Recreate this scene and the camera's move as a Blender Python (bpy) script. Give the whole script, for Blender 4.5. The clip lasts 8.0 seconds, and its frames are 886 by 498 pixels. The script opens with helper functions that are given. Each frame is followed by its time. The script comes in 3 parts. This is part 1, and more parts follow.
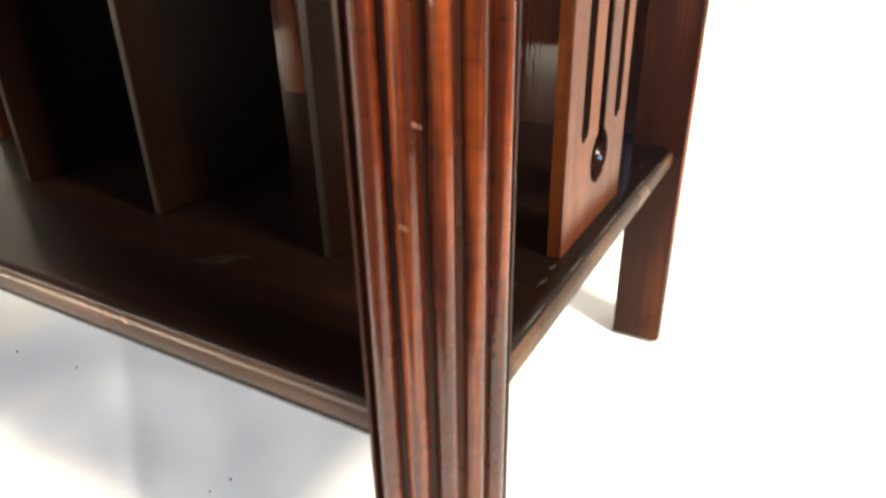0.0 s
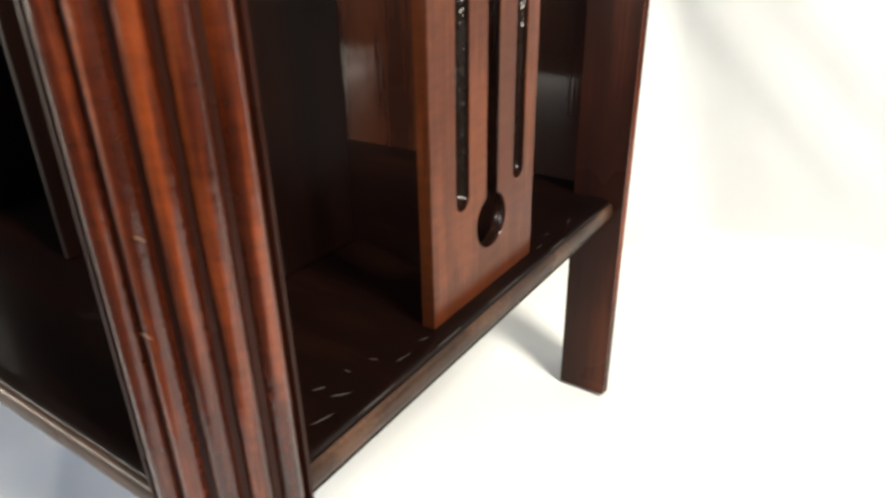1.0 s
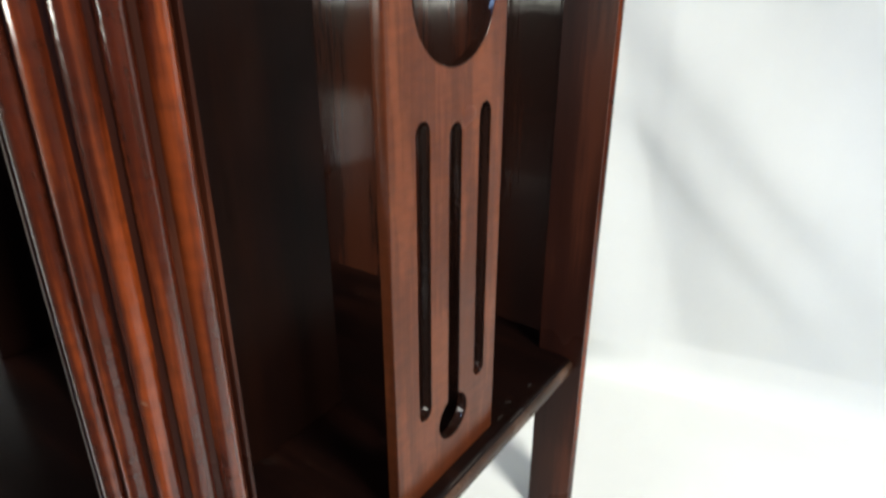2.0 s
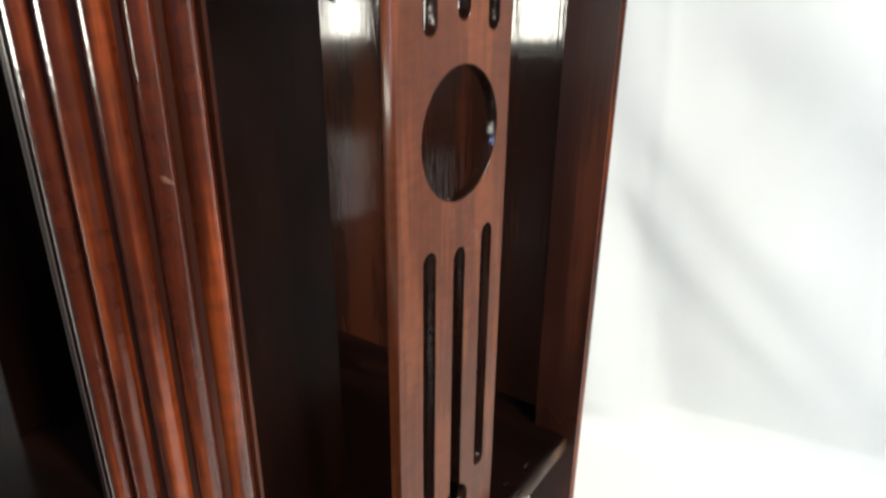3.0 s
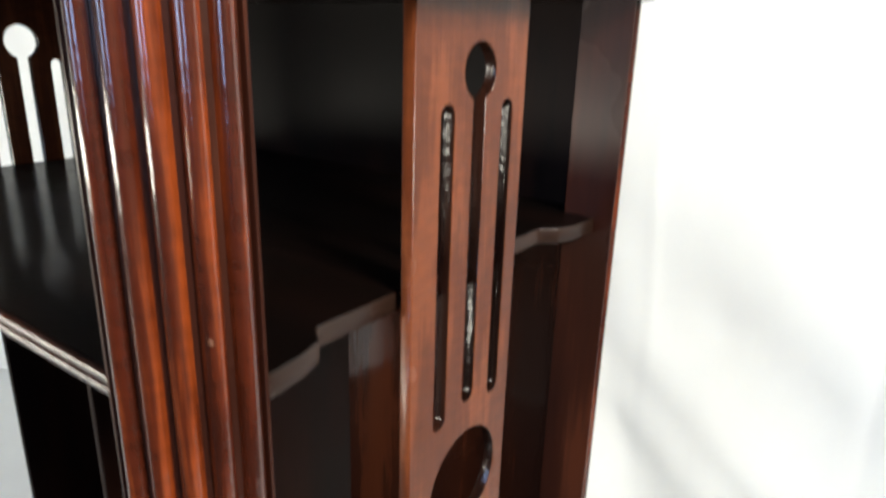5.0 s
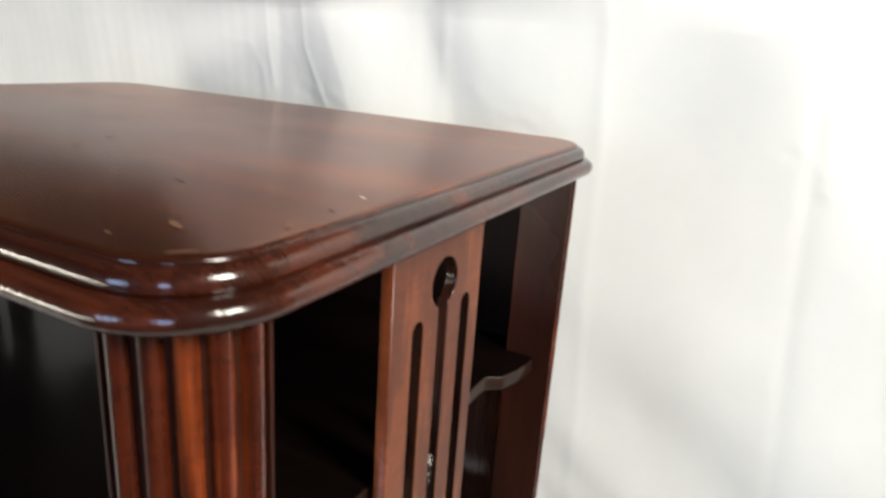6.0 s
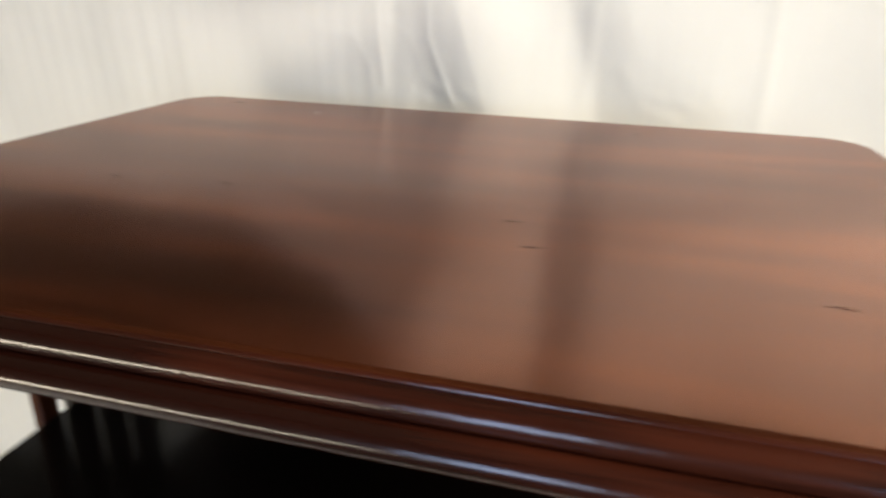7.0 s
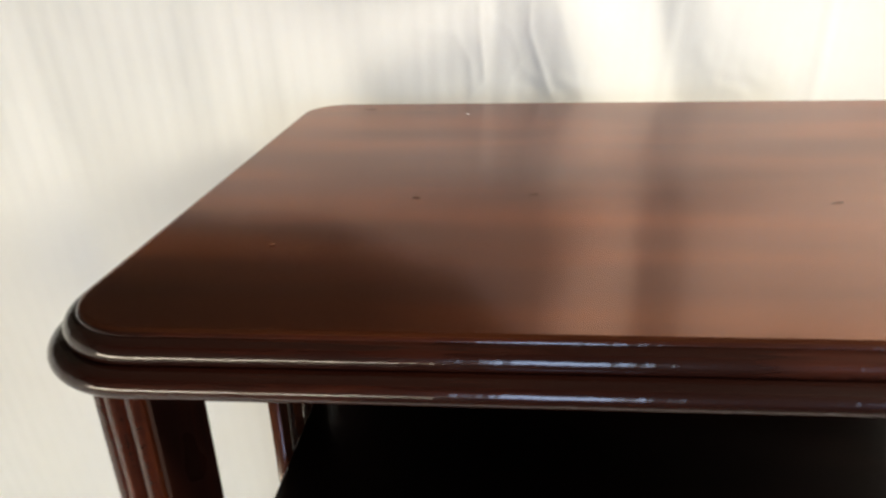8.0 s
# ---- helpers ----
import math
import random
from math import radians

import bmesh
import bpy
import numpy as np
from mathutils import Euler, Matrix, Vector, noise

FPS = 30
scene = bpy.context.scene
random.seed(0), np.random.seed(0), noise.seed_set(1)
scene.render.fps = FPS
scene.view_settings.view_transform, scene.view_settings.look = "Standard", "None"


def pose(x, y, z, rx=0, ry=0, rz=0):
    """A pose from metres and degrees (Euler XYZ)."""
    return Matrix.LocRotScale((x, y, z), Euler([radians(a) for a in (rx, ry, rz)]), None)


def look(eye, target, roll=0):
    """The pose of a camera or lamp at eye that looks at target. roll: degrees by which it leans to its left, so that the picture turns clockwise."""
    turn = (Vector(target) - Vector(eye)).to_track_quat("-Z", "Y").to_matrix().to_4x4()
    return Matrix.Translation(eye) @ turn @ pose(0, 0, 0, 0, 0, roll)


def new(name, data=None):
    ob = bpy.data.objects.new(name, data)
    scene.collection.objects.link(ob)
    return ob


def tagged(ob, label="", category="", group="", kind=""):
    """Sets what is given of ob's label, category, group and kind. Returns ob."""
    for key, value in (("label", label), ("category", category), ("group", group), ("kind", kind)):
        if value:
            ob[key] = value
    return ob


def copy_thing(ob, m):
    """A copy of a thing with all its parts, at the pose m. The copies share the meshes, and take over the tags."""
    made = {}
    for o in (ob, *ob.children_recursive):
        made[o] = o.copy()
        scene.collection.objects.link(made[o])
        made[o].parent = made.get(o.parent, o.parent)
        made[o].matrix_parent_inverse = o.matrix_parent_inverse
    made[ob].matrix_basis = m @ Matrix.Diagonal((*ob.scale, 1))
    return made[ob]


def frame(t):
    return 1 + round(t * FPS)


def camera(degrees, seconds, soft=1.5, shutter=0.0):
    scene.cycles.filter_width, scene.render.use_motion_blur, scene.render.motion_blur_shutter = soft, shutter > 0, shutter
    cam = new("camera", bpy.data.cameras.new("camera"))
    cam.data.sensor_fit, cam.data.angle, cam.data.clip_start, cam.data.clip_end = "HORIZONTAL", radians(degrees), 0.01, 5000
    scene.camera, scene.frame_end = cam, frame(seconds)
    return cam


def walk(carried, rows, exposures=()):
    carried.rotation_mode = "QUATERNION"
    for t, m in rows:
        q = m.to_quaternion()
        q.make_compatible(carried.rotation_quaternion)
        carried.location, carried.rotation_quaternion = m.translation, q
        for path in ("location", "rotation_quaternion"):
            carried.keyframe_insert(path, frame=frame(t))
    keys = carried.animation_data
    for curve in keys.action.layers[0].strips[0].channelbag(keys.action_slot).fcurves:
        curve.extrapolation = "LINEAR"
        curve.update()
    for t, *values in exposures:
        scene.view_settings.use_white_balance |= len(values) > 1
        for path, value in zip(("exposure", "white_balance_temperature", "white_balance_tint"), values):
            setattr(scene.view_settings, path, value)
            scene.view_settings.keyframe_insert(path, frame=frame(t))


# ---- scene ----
cam = camera(67.2, 8.0, soft=2.7, shutter=0.5)
# seconds, eye, target, roll
PATH = [
    (0, (0.338, -0.335, 0.319), (-0.55, 1.224, -0.564), -1.2),
    (0.5, (0.358, -0.296, 0.337), (-0.611, 1.223, -0.53), -0.6),
    (1, (0.399, -0.273, 0.341), (-0.611, 1.22, -0.526), -1.1),
    (1.5, (0.414, -0.256, 0.399), (-0.57, 1.236, -0.499), -0.4),
    (1.7, (0.423, -0.26, 0.431), (-0.609, 1.216, -0.438), -0.3),
    (3, (0.422, -0.275, 0.521), (-0.62, 1.25, -0.247), 0.6),
    (3.5, (0.426, -0.265, 0.575), (-0.713, 1.216, -0.139), -0.4),
    (4, (0.422, -0.264, 0.619), (-0.718, 1.245, -0.033), 0.0),
    (4.5, (0.424, -0.279, 0.656), (-0.676, 1.268, 0.025), 1.6),
    (5, (0.428, -0.288, 0.705), (-0.669, 1.267, 0.091), 1.7),
    (5.2, (0.428, -0.295, 0.738), (-0.613, 1.31, 0.155), 2.3),
    (6.3, (0.353, -0.307, 0.827), (-0.443, 1.424, 0.217), 3.8),
    (6.5, (0.295, -0.31, 0.835), (-0.411, 1.447, 0.19), 3.2),
    (7, (0.094, -0.329, 0.843), (-0.363, 1.474, 0.109), 1.4),
    (7.5, (-0.042, -0.363, 0.85), (-0.41, 1.466, 0.129), 0.6),
    (8, (-0.108, -0.373, 0.86), (-0.256, 1.457, 0.067), -1.4),
]
walk(cam, [(t, look(eye, target, roll)) for t, eye, target, roll in PATH],
     exposures=[(0.0, 3.75, 7900, 10), (0.5, 3.55, 7900, 10), (1.0, 3.07, 7000, 7), (1.5, 2.68, 6300, 4), (3.0, 2.83, 6450, 5), (5.2, 2.88, 6600, 6), (6.3, 2.38, 7000, 8), (7.0, 2.42, 7450, 9), (7.5, 2.6, 7450, 9), (8.0, 2.6, 7450, 8)])

# ---- world and light ----
world = bpy.data.worlds.new("world")
scene.world = world
world.use_nodes = True
sky = world.node_tree.nodes.new("ShaderNodeTexSky")
sky.sky_type, sky.sun_disc = "NISHITA", False
sky.sun_elevation, sky.sun_rotation = radians(50), radians(95)
world.node_tree.links.new(sky.outputs[0], world.node_tree.nodes["Background"].inputs[0])
world.node_tree.nodes["Background"].inputs[1].default_value = 0.1


def window_light(name, at, target, wide, high, watts, colour):
    data = bpy.data.lights.new(name, "AREA")
    data.shape, data.size, data.size_y, data.energy, data.color = "RECTANGLE", wide, high, watts, colour
    ob = new(name, data)
    ob.matrix_world = look(at, target)
    return ob


# daylight: a window in the east wall and a low wide one in the south wall; two blue lamps are added
window_light("east_window_light", (1.18, -0.28, 1.32), (0.1, 0.0, 0.5), 0.30, 0.38, 5.2, (1.0, 0.96, 0.89))
# Two fixed blue lamps added for glints of a source that moved with the camera.
window_light("south_blue_lamp", (-0.01, -1.19, 0.82), (-0.01, 0, 0.80), 0.24, 0.40, 0.62, (0.38, 0.56, 1.0))
window_light("south_east_blue_lamp", (0.80, -1.19, 0.82), (0.4, 0, 0.80), 0.20, 0.40, 0.60, (0.34, 0.53, 1.0))
# Widened west past the band the polish reflects, to brighten the floor sheet.
window_light("low_window_light", (-1.50, -1.19, 0.395), (-0.9, 0, 0.36), 2.50, 0.19, 6.8, (1.0, 0.94, 0.84))


# ---- materials ----
def nodes_of(name):
    mat = bpy.data.materials.new(name)
    mat.use_nodes = True
    tree = mat.node_tree
    return mat, tree, tree.nodes["Principled BSDF"]


def add(tree, kind, **values):
    node = tree.nodes.new(kind)
    for key, value in values.items():
        node.inputs[key.replace("_", " ")].default_value = value
    return node


def ramp(tree, source, stops):
    node = tree.nodes.new("ShaderNodeValToRGB")
    while len(node.color_ramp.elements) < len(stops):
        node.color_ramp.elements.new(0.5)
    for element, (place, colour) in zip(node.color_ramp.elements, stops):
        element.position, element.color = place, (*colour, 1)
    tree.links.new(source, node.inputs[0])
    return node


def mahogany(name, dark, mid, light, axis, rough=0.6, coat=1.0, coat_rough=0.1, relief=0.25, ripple=0.0, ior=1.5, dust=0.0, waves_at=(60, 150), fiddle=0.0, pore=0.35, figure_at=(26, 3.5), lustre=0.0):
    """French-polished mahogany with the grain along an axis (0, 1, 2)."""
    mat, tree, shader = nodes_of(name)
    link = tree.links.new
    where = tree.nodes.new("ShaderNodeTexCoord")
    info = tree.nodes.new("ShaderNodeObjectInfo")
    shift = tree.nodes.new("ShaderNodeVectorMath")
    shift.operation = "SCALE"
    shift.inputs[0].default_value = (3.1, 1.7, 2.3)
    link(info.outputs["Random"], shift.inputs["Scale"])

    def stretched(across, along):
        scale = [across] * 3
        scale[axis] = along
        node = add(tree, "ShaderNodeMapping", Scale=scale)
        link(where.outputs["Object"], node.inputs[0])
        link(shift.outputs[0], node.inputs["Location"])
        return node

    figure = add(tree, "ShaderNodeTexNoise", Scale=1.0, Detail=3.0, Roughness=0.5, Distortion=0.15)
    link(stretched(*figure_at).outputs[0], figure.inputs[0])
    pores = add(tree, "ShaderNodeTexNoise", Scale=1.0, Detail=4.0, Roughness=0.7)
    link(stretched(420, 16).outputs[0], pores.inputs[0])
    blotch = add(tree, "ShaderNodeTexNoise", Scale=9.0, Detail=3.0)
    link(where.outputs["Object"], blotch.inputs[0])
    mixed = add(tree, "ShaderNodeMath")
    mixed.operation = "MULTIPLY_ADD"
    link(pores.outputs[0], mixed.inputs[0])
    mixed.inputs[1].default_value = pore
    link(figure.outputs[0], mixed.inputs[2])
    mixed2 = add(tree, "ShaderNodeMath")
    mixed2.operation = "MULTIPLY_ADD"
    link(blotch.outputs[0], mixed2.inputs[0])
    mixed2.inputs[1].default_value = 0.35
    link(mixed.outputs[0], mixed2.inputs[2])
    colours = ramp(tree, mixed2.outputs[0], [(0.45 + 0.2 * pore, dark), (0.675 + 0.5 * pore, mid), (0.92 + 0.2 * pore, light)])
    base = colours.outputs[0]
    if fiddle:
        # fiddleback figure: short bars across the grain
        bars = add(tree, "ShaderNodeTexNoise", Scale=1.0, Detail=3.0, Roughness=0.6, Distortion=0.4)
        link(stretched(70, 210).outputs[0], bars.inputs[0])
        level = add(tree, "ShaderNodeMapRange")
        level.inputs["From Min"].default_value, level.inputs["From Max"].default_value = 0.3, 0.7
        level.inputs["To Min"].default_value, level.inputs["To Max"].default_value = 1 - fiddle, 1 + fiddle
        link(bars.outputs[0], level.inputs["Value"])
        barred = tree.nodes.new("ShaderNodeVectorMath")
        barred.operation = "SCALE"
        link(base, barred.inputs[0])
        link(level.outputs[0], barred.inputs["Scale"])
        base = barred.outputs[0]
    if dust:
        # wiped dust: pale broken smears
        smear = add(tree, "ShaderNodeTexNoise", Scale=1.0, Detail=6.0, Roughness=0.7, Distortion=1.0)
        link(stretched(45, 20).outputs[0], smear.inputs[0])
        cover = add(tree, "ShaderNodeMapRange")
        cover.inputs["From Min"].default_value, cover.inputs["From Max"].default_value = 0.62, 0.88
        cover.inputs["To Max"].default_value = dust
        link(smear.outputs[0], cover.inputs["Value"])
        dusty = tree.nodes.new("ShaderNodeMixRGB")
        dusty.inputs[2].default_value = (0.20, 0.16, 0.13, 1)
        link(cover.outputs[0], dusty.inputs[0])
        link(base, dusty.inputs[1])
        base = dusty.outputs[0]
    link(base, shader.inputs["Base Color"])
    shader.inputs["Roughness"].default_value = rough
    shader.inputs["Specular IOR Level"].default_value = 0.05
    shader.inputs["Coat Weight"].default_value = coat
    shader.inputs["Coat IOR"].default_value = ior
    worn = add(tree, "ShaderNodeMapRange")
    worn.inputs["From Min"].default_value, worn.inputs["From Max"].default_value = 0.35, 0.75
    worn.inputs["To Min"].default_value, worn.inputs["To Max"].default_value = coat_rough, coat_rough + 0.07
    link(blotch.outputs[0], worn.inputs["Value"])
    link(worn.outputs[0], shader.inputs["Coat Roughness"])
    if relief:
        bump = add(tree, "ShaderNodeBump", Strength=relief, Distance=0.0006)
        link(mixed.outputs[0], bump.inputs["Height"])
        link(bump.outputs[0], shader.inputs["Normal"])
    if ripple:
        # hand-rubbed polish: small waves across the grain
        waves = add(tree, "ShaderNodeTexNoise", Scale=1.0, Detail=2.0)
        link(stretched(*waves_at).outputs[0], waves.inputs[0])
        coat_bump = add(tree, "ShaderNodeBump", Strength=ripple, Distance=0.0008)
        link(waves.outputs[0], coat_bump.inputs["Height"])
        link(coat_bump.outputs[0], shader.inputs["Coat Normal"])
    if lustre:
        # light thrown back along the cut fibres under the polish, tinted by the wood
        fibres = ramp(tree, mixed.outputs[0], [(0.38, (0.44, 0.130, 0.042)), (0.58, (0.57, 0.175, 0.058)), (0.78, (0.78, 0.250, 0.078))])
        sheen = tree.nodes.new("ShaderNodeBsdfGlossy")
        sheen.inputs["Roughness"].default_value = 0.26
        link(fibres.outputs[0], sheen.inputs["Color"])
        both = tree.nodes.new("ShaderNodeMixShader")
        both.inputs[0].default_value = lustre
        link(shader.outputs[0], both.inputs[1])
        link(sheen.outputs[0], both.inputs[2])
        link(both.outputs[0], tree.nodes["Material Output"].inputs["Surface"])
    return mat


WOOD_TOP = mahogany("polished_mahogany_top", (0.010, 0.0020, 0.0006), (0.026, 0.0050, 0.0013), (0.075, 0.0150, 0.0036), 0, coat=0.82, coat_rough=0.14, relief=0.0, ripple=0.012, ior=1.5, pore=0.16, lustre=0.25)
WOOD_EDGE = mahogany("polished_mahogany_moulding", (0.007, 0.0013, 0.0007), (0.019, 0.0036, 0.0015), (0.055, 0.011, 0.0040), 0, coat_rough=0.12, ripple=0.32, ior=1.48, waves_at=(120, 190))
WOOD_LEG = mahogany("polished_mahogany_leg", (0.008, 0.0012, 0.0004), (0.050, 0.0074, 0.0015), (0.155, 0.0275, 0.0050), 2, coat_rough=0.13, ripple=0.30, ior=1.58, fiddle=0.24, figure_at=(120, 7))
WOOD_LIP = mahogany("worn_mahogany_edge", (0.015, 0.0068, 0.0042), (0.037, 0.0180, 0.0108), (0.080, 0.041, 0.025), 0, coat=0.4, coat_rough=0.25, ripple=0.1)
WOOD_SIDE = mahogany("grey_brown_shelf_side", (0.008, 0.0036, 0.0022), (0.015, 0.0068, 0.0042), (0.027, 0.0125, 0.0080), 1, coat=0.4, coat_rough=0.25, ripple=0.1)
# Sawn, polished slot walls; the shade within the cuts is in the dark colour.
WOOD_CUT = mahogany("shaded_sawn_polished_slot", (0.004, 0.0013, 0.0008), (0.009, 0.0028, 0.0014), (0.02, 0.006, 0.003), 2, coat=0.6, coat_rough=0.10, relief=0.6, ripple=0.6, ior=1.6, waves_at=(260, 230))
WOOD_CORE = mahogany("mahogany_leg_sides", (0.009, 0.0020, 0.0009), (0.024, 0.0055, 0.0023), (0.060, 0.0150, 0.0060), 2, coat=0.3, coat_rough=0.26, ripple=0.1)
# Bottom shelf: base colour also carries the shade inside the table; dust lies over it.
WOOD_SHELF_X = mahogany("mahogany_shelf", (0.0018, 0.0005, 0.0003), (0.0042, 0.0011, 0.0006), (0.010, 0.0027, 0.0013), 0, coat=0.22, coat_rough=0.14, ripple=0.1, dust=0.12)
# Middle shelf: the compartment's shade is put into this near-black colour.
WOOD_MIDDLE = mahogany("shaded_mahogany_shelf", (0.0009, 0.0004, 0.0003), (0.0018, 0.0007, 0.0004), (0.0035, 0.0012, 0.0007), 0, coat=0.35, coat_rough=0.12, ripple=0.05)
WOOD_SPLAT = mahogany("mahogany_splat", (0.050, 0.0106, 0.0029), (0.080, 0.0182, 0.0050), (0.122, 0.0310, 0.0092), 2, coat=0.5, coat_rough=0.22, fiddle=0.15, pore=0.45, figure_at=(40, 8))
WOOD_PANEL = mahogany("mahogany_panel", (0.007, 0.0015, 0.0005), (0.021, 0.0042, 0.0012), (0.048, 0.0105, 0.0031), 2, coat_rough=0.05, relief=0.4, ripple=0.16, ior=1.5, waves_at=(380, 26))
# Upper panel: same mahogany, darkened to hold the shade under the top.
WOOD_UPPER = mahogany("matt_shaded_panel", (0.0012, 0.0005, 0.0003), (0.003, 0.0010, 0.0005), (0.007, 0.0021, 0.0010), 2, coat=0.04, coat_rough=0.3)
# Dividers: dull wood, its colour lowered to stand for shade between the shelves.
WOOD_DULL = mahogany("dull_shaded_divider", (0.0022, 0.0006, 0.0003), (0.0046, 0.0012, 0.0006), (0.0085, 0.0022, 0.0010), 2, coat=0.15, coat_rough=0.28)


def cotton():
    mat, tree, shader = nodes_of("white_cotton_sheet")
    link = tree.links.new
    where = tree.nodes.new("ShaderNodeTexCoord")
    soft = add(tree, "ShaderNodeTexNoise", Scale=5.0, Detail=6.0, Roughness=0.55)
    link(where.outputs["Object"], soft.inputs[0])
    colours = ramp(tree, soft.outputs[0], [(0.3, (0.70, 0.705, 0.685)), (0.7, (0.76, 0.765, 0.745))])
    link(colours.outputs[0], shader.inputs["Base Color"])
    weave = add(tree, "ShaderNodeTexNoise", Scale=900.0, Detail=2.0)
    link(where.outputs["Object"], weave.inputs[0])
    rumple = add(tree, "ShaderNodeTexNoise", Scale=22.0, Detail=4.0, Roughness=0.5)
    link(where.outputs["Object"], rumple.inputs[0])
    total = add(tree, "ShaderNodeMath")
    total.operation = "MULTIPLY_ADD"
    link(weave.outputs[0], total.inputs[0])
    total.inputs[1].default_value = 0.03
    link(rumple.outputs[0], total.inputs[2])
    bump = add(tree, "ShaderNodeBump", Strength=0.12, Distance=0.006)
    link(total.outputs[0], bump.inputs["Height"])
    link(bump.outputs[0], shader.inputs["Normal"])
    shader.inputs["Roughness"].default_value = 0.95
    shader.inputs["Specular IOR Level"].default_value = 0.1
    shader.inputs["Sheen Weight"].default_value = 0.15
    return mat


def plain(name, colour, rough=0.8, variation=0.06, scale=6.0):
    mat, tree, shader = nodes_of(name)
    where = tree.nodes.new("ShaderNodeTexCoord")
    soft = add(tree, "ShaderNodeTexNoise", Scale=scale, Detail=5.0)
    tree.links.new(where.outputs["Object"], soft.inputs[0])
    low = tuple(c * (1 - variation) for c in colour)
    high = tuple(min(1, c * (1 + variation)) for c in colour)
    tree.links.new(ramp(tree, soft.outputs[0], [(0.3, low), (0.7, high)]).outputs[0], shader.inputs["Base Color"])
    shader.inputs["Roughness"].default_value = rough
    return mat


SHEET = cotton()
PALE_MARK = plain("scuffed_bare_wood", (0.15, 0.066, 0.032), 0.6, 0.2, 200.0)
DARK_MARK = plain("dark_dent", (0.085, 0.032, 0.016), 0.2, 0.2, 200.0)
BLACK_MARK = plain("black_chip", (0.004, 0.002, 0.0015), 0.9, 0.2, 200.0)
WHITE_MARK = plain("white_paint_speck", (0.75, 0.72, 0.66), 0.6, 0.1, 200.0)
DUST = plain("grey_dust", (0.031, 0.023, 0.019), 0.9, 0.3, 300.0)
PLASTER = plain("painted_plaster", (0.26, 0.24, 0.21))
DARK_WALL = plain("dark_unseen_wall", (0.07, 0.055, 0.045))
BOARDS = plain("brown_floor_covering", (0.05, 0.038, 0.028), 0.9, 0.15)


# ---- mesh helpers ----
def part(name, bm, material, parent, label=""):
    """Links a bmesh as one mesh object under a thing or a part."""
    bmesh.ops.recalc_face_normals(bm, faces=bm.faces)
    data = bpy.data.meshes.new(name)
    bm.to_mesh(data)
    bm.free()
    data.materials.append(material)
    ob = new(name, data)
    ob.parent = parent
    return tagged(ob, label)


def smooth(ob, angle=35):
    ob.data.set_sharp_from_angle(angle=radians(angle))
    flat = set()
    for face in ob.data.polygons:
        face.use_smooth = len(face.vertices) <= 6
        if not face.use_smooth:
            flat.update(face.edge_keys)
    for line in ob.data.edges:
        if line.key in flat:
            line.use_edge_sharp = True
    return ob


def box(x0, x1, y0, y1, z0, z1, bevel=0.0, segments=2):
    bm = bmesh.new()
    bmesh.ops.create_cube(bm, size=1.0, matrix=Matrix.Translation(((x0 + x1) / 2, (y0 + y1) / 2, (z0 + z1) / 2))
                          @ Matrix.Diagonal((x1 - x0, y1 - y0, z1 - z0, 1)))
    if bevel:
        bmesh.ops.bevel(bm, geom=list(bm.edges), offset=bevel, segments=segments, affect="EDGES", profile=0.6)
    return bm


def prism(outline, z0, z1):
    """An outline in x and y, drawn up from z0 to z1."""
    bm = bmesh.new()
    low = [bm.verts.new((x, y, z0)) for x, y in outline]
    high = [bm.verts.new((x, y, z1)) for x, y in outline]
    bm.faces.new(low[::-1])
    bm.faces.new(high)
    for n in range(len(outline)):
        k = (n + 1) % len(outline)
        bm.faces.new((low[n], low[k], high[k], high[n]))
    return bm


def moulded(ring, profile):
    """A slab whose edge follows profile: (outward, height) pairs from top to bottom; ring(outward) gives the outline."""
    bm = bmesh.new()
    loops = [[bm.verts.new((x, y, z)) for x, y in ring(out)] for out, z in profile]
    bm.faces.new(loops[0])
    bm.faces.new(loops[-1][::-1])
    count = len(loops[0])
    for a, b in zip(loops, loops[1:]):
        for n in range(count):
            k = (n + 1) % count
            bm.faces.new((a[n], b[n], b[k], a[k]))
    return bm


def rounded_rectangle(hx, hy, radius, steps=10):
    def ring(out):
        r = max(radius + out, 0.0005)
        cx, cy = hx - radius, hy - radius
        points = []
        for sx, sy, start in ((1, 1, 0), (-1, 1, 90), (-1, -1, 180), (1, -1, 270)):
            for n in range(steps + 1):
                a = radians(start + 90 * n / steps)
                points.append((sx * cx + r * math.cos(a), sy * cy + r * math.sin(a)))
        return points
    return ring


def grown(outline):
    """A ring function that pushes a closed outline outward along its corner normals."""
    def ring(out):
        points, count = [], len(outline)
        for n in range(count):
            (ax, ay), (bx, by), (cx, cy) = outline[n - 1], outline[n], outline[(n + 1) % count]
            e1, e2 = Vector((by - ay, ax - bx)).normalized(), Vector((cy - by, bx - cx)).normalized()
            m = e1 + e2
            m = m / max(0.5, m.dot(e1)) if m.length > 1e-6 else e1
            points.append((bx + m.x * out, by + m.y * out))
        return points
    return ring


# ---- the room ----
def wall(name, x0, x1, y0, y1, z0, z1, material):
    ob = part(name, box(x0, x1, y0, y1, z0, z1), material, None)
    return tagged(ob, kind="structure")


# Unseen shell; north and south walls are coloured dark to darken reflections in the polish.
wall("floor", -2.9, 1.32, -1.22, 2.0, -0.12, -0.006, BOARDS)
wall("ceiling", -2.9, 1.32, -1.22, 2.0, 2.5, 2.62, PLASTER)
wall("wall_north", -2.9, 1.32, 2.0, 2.12, -0.12, 2.62, DARK_WALL)
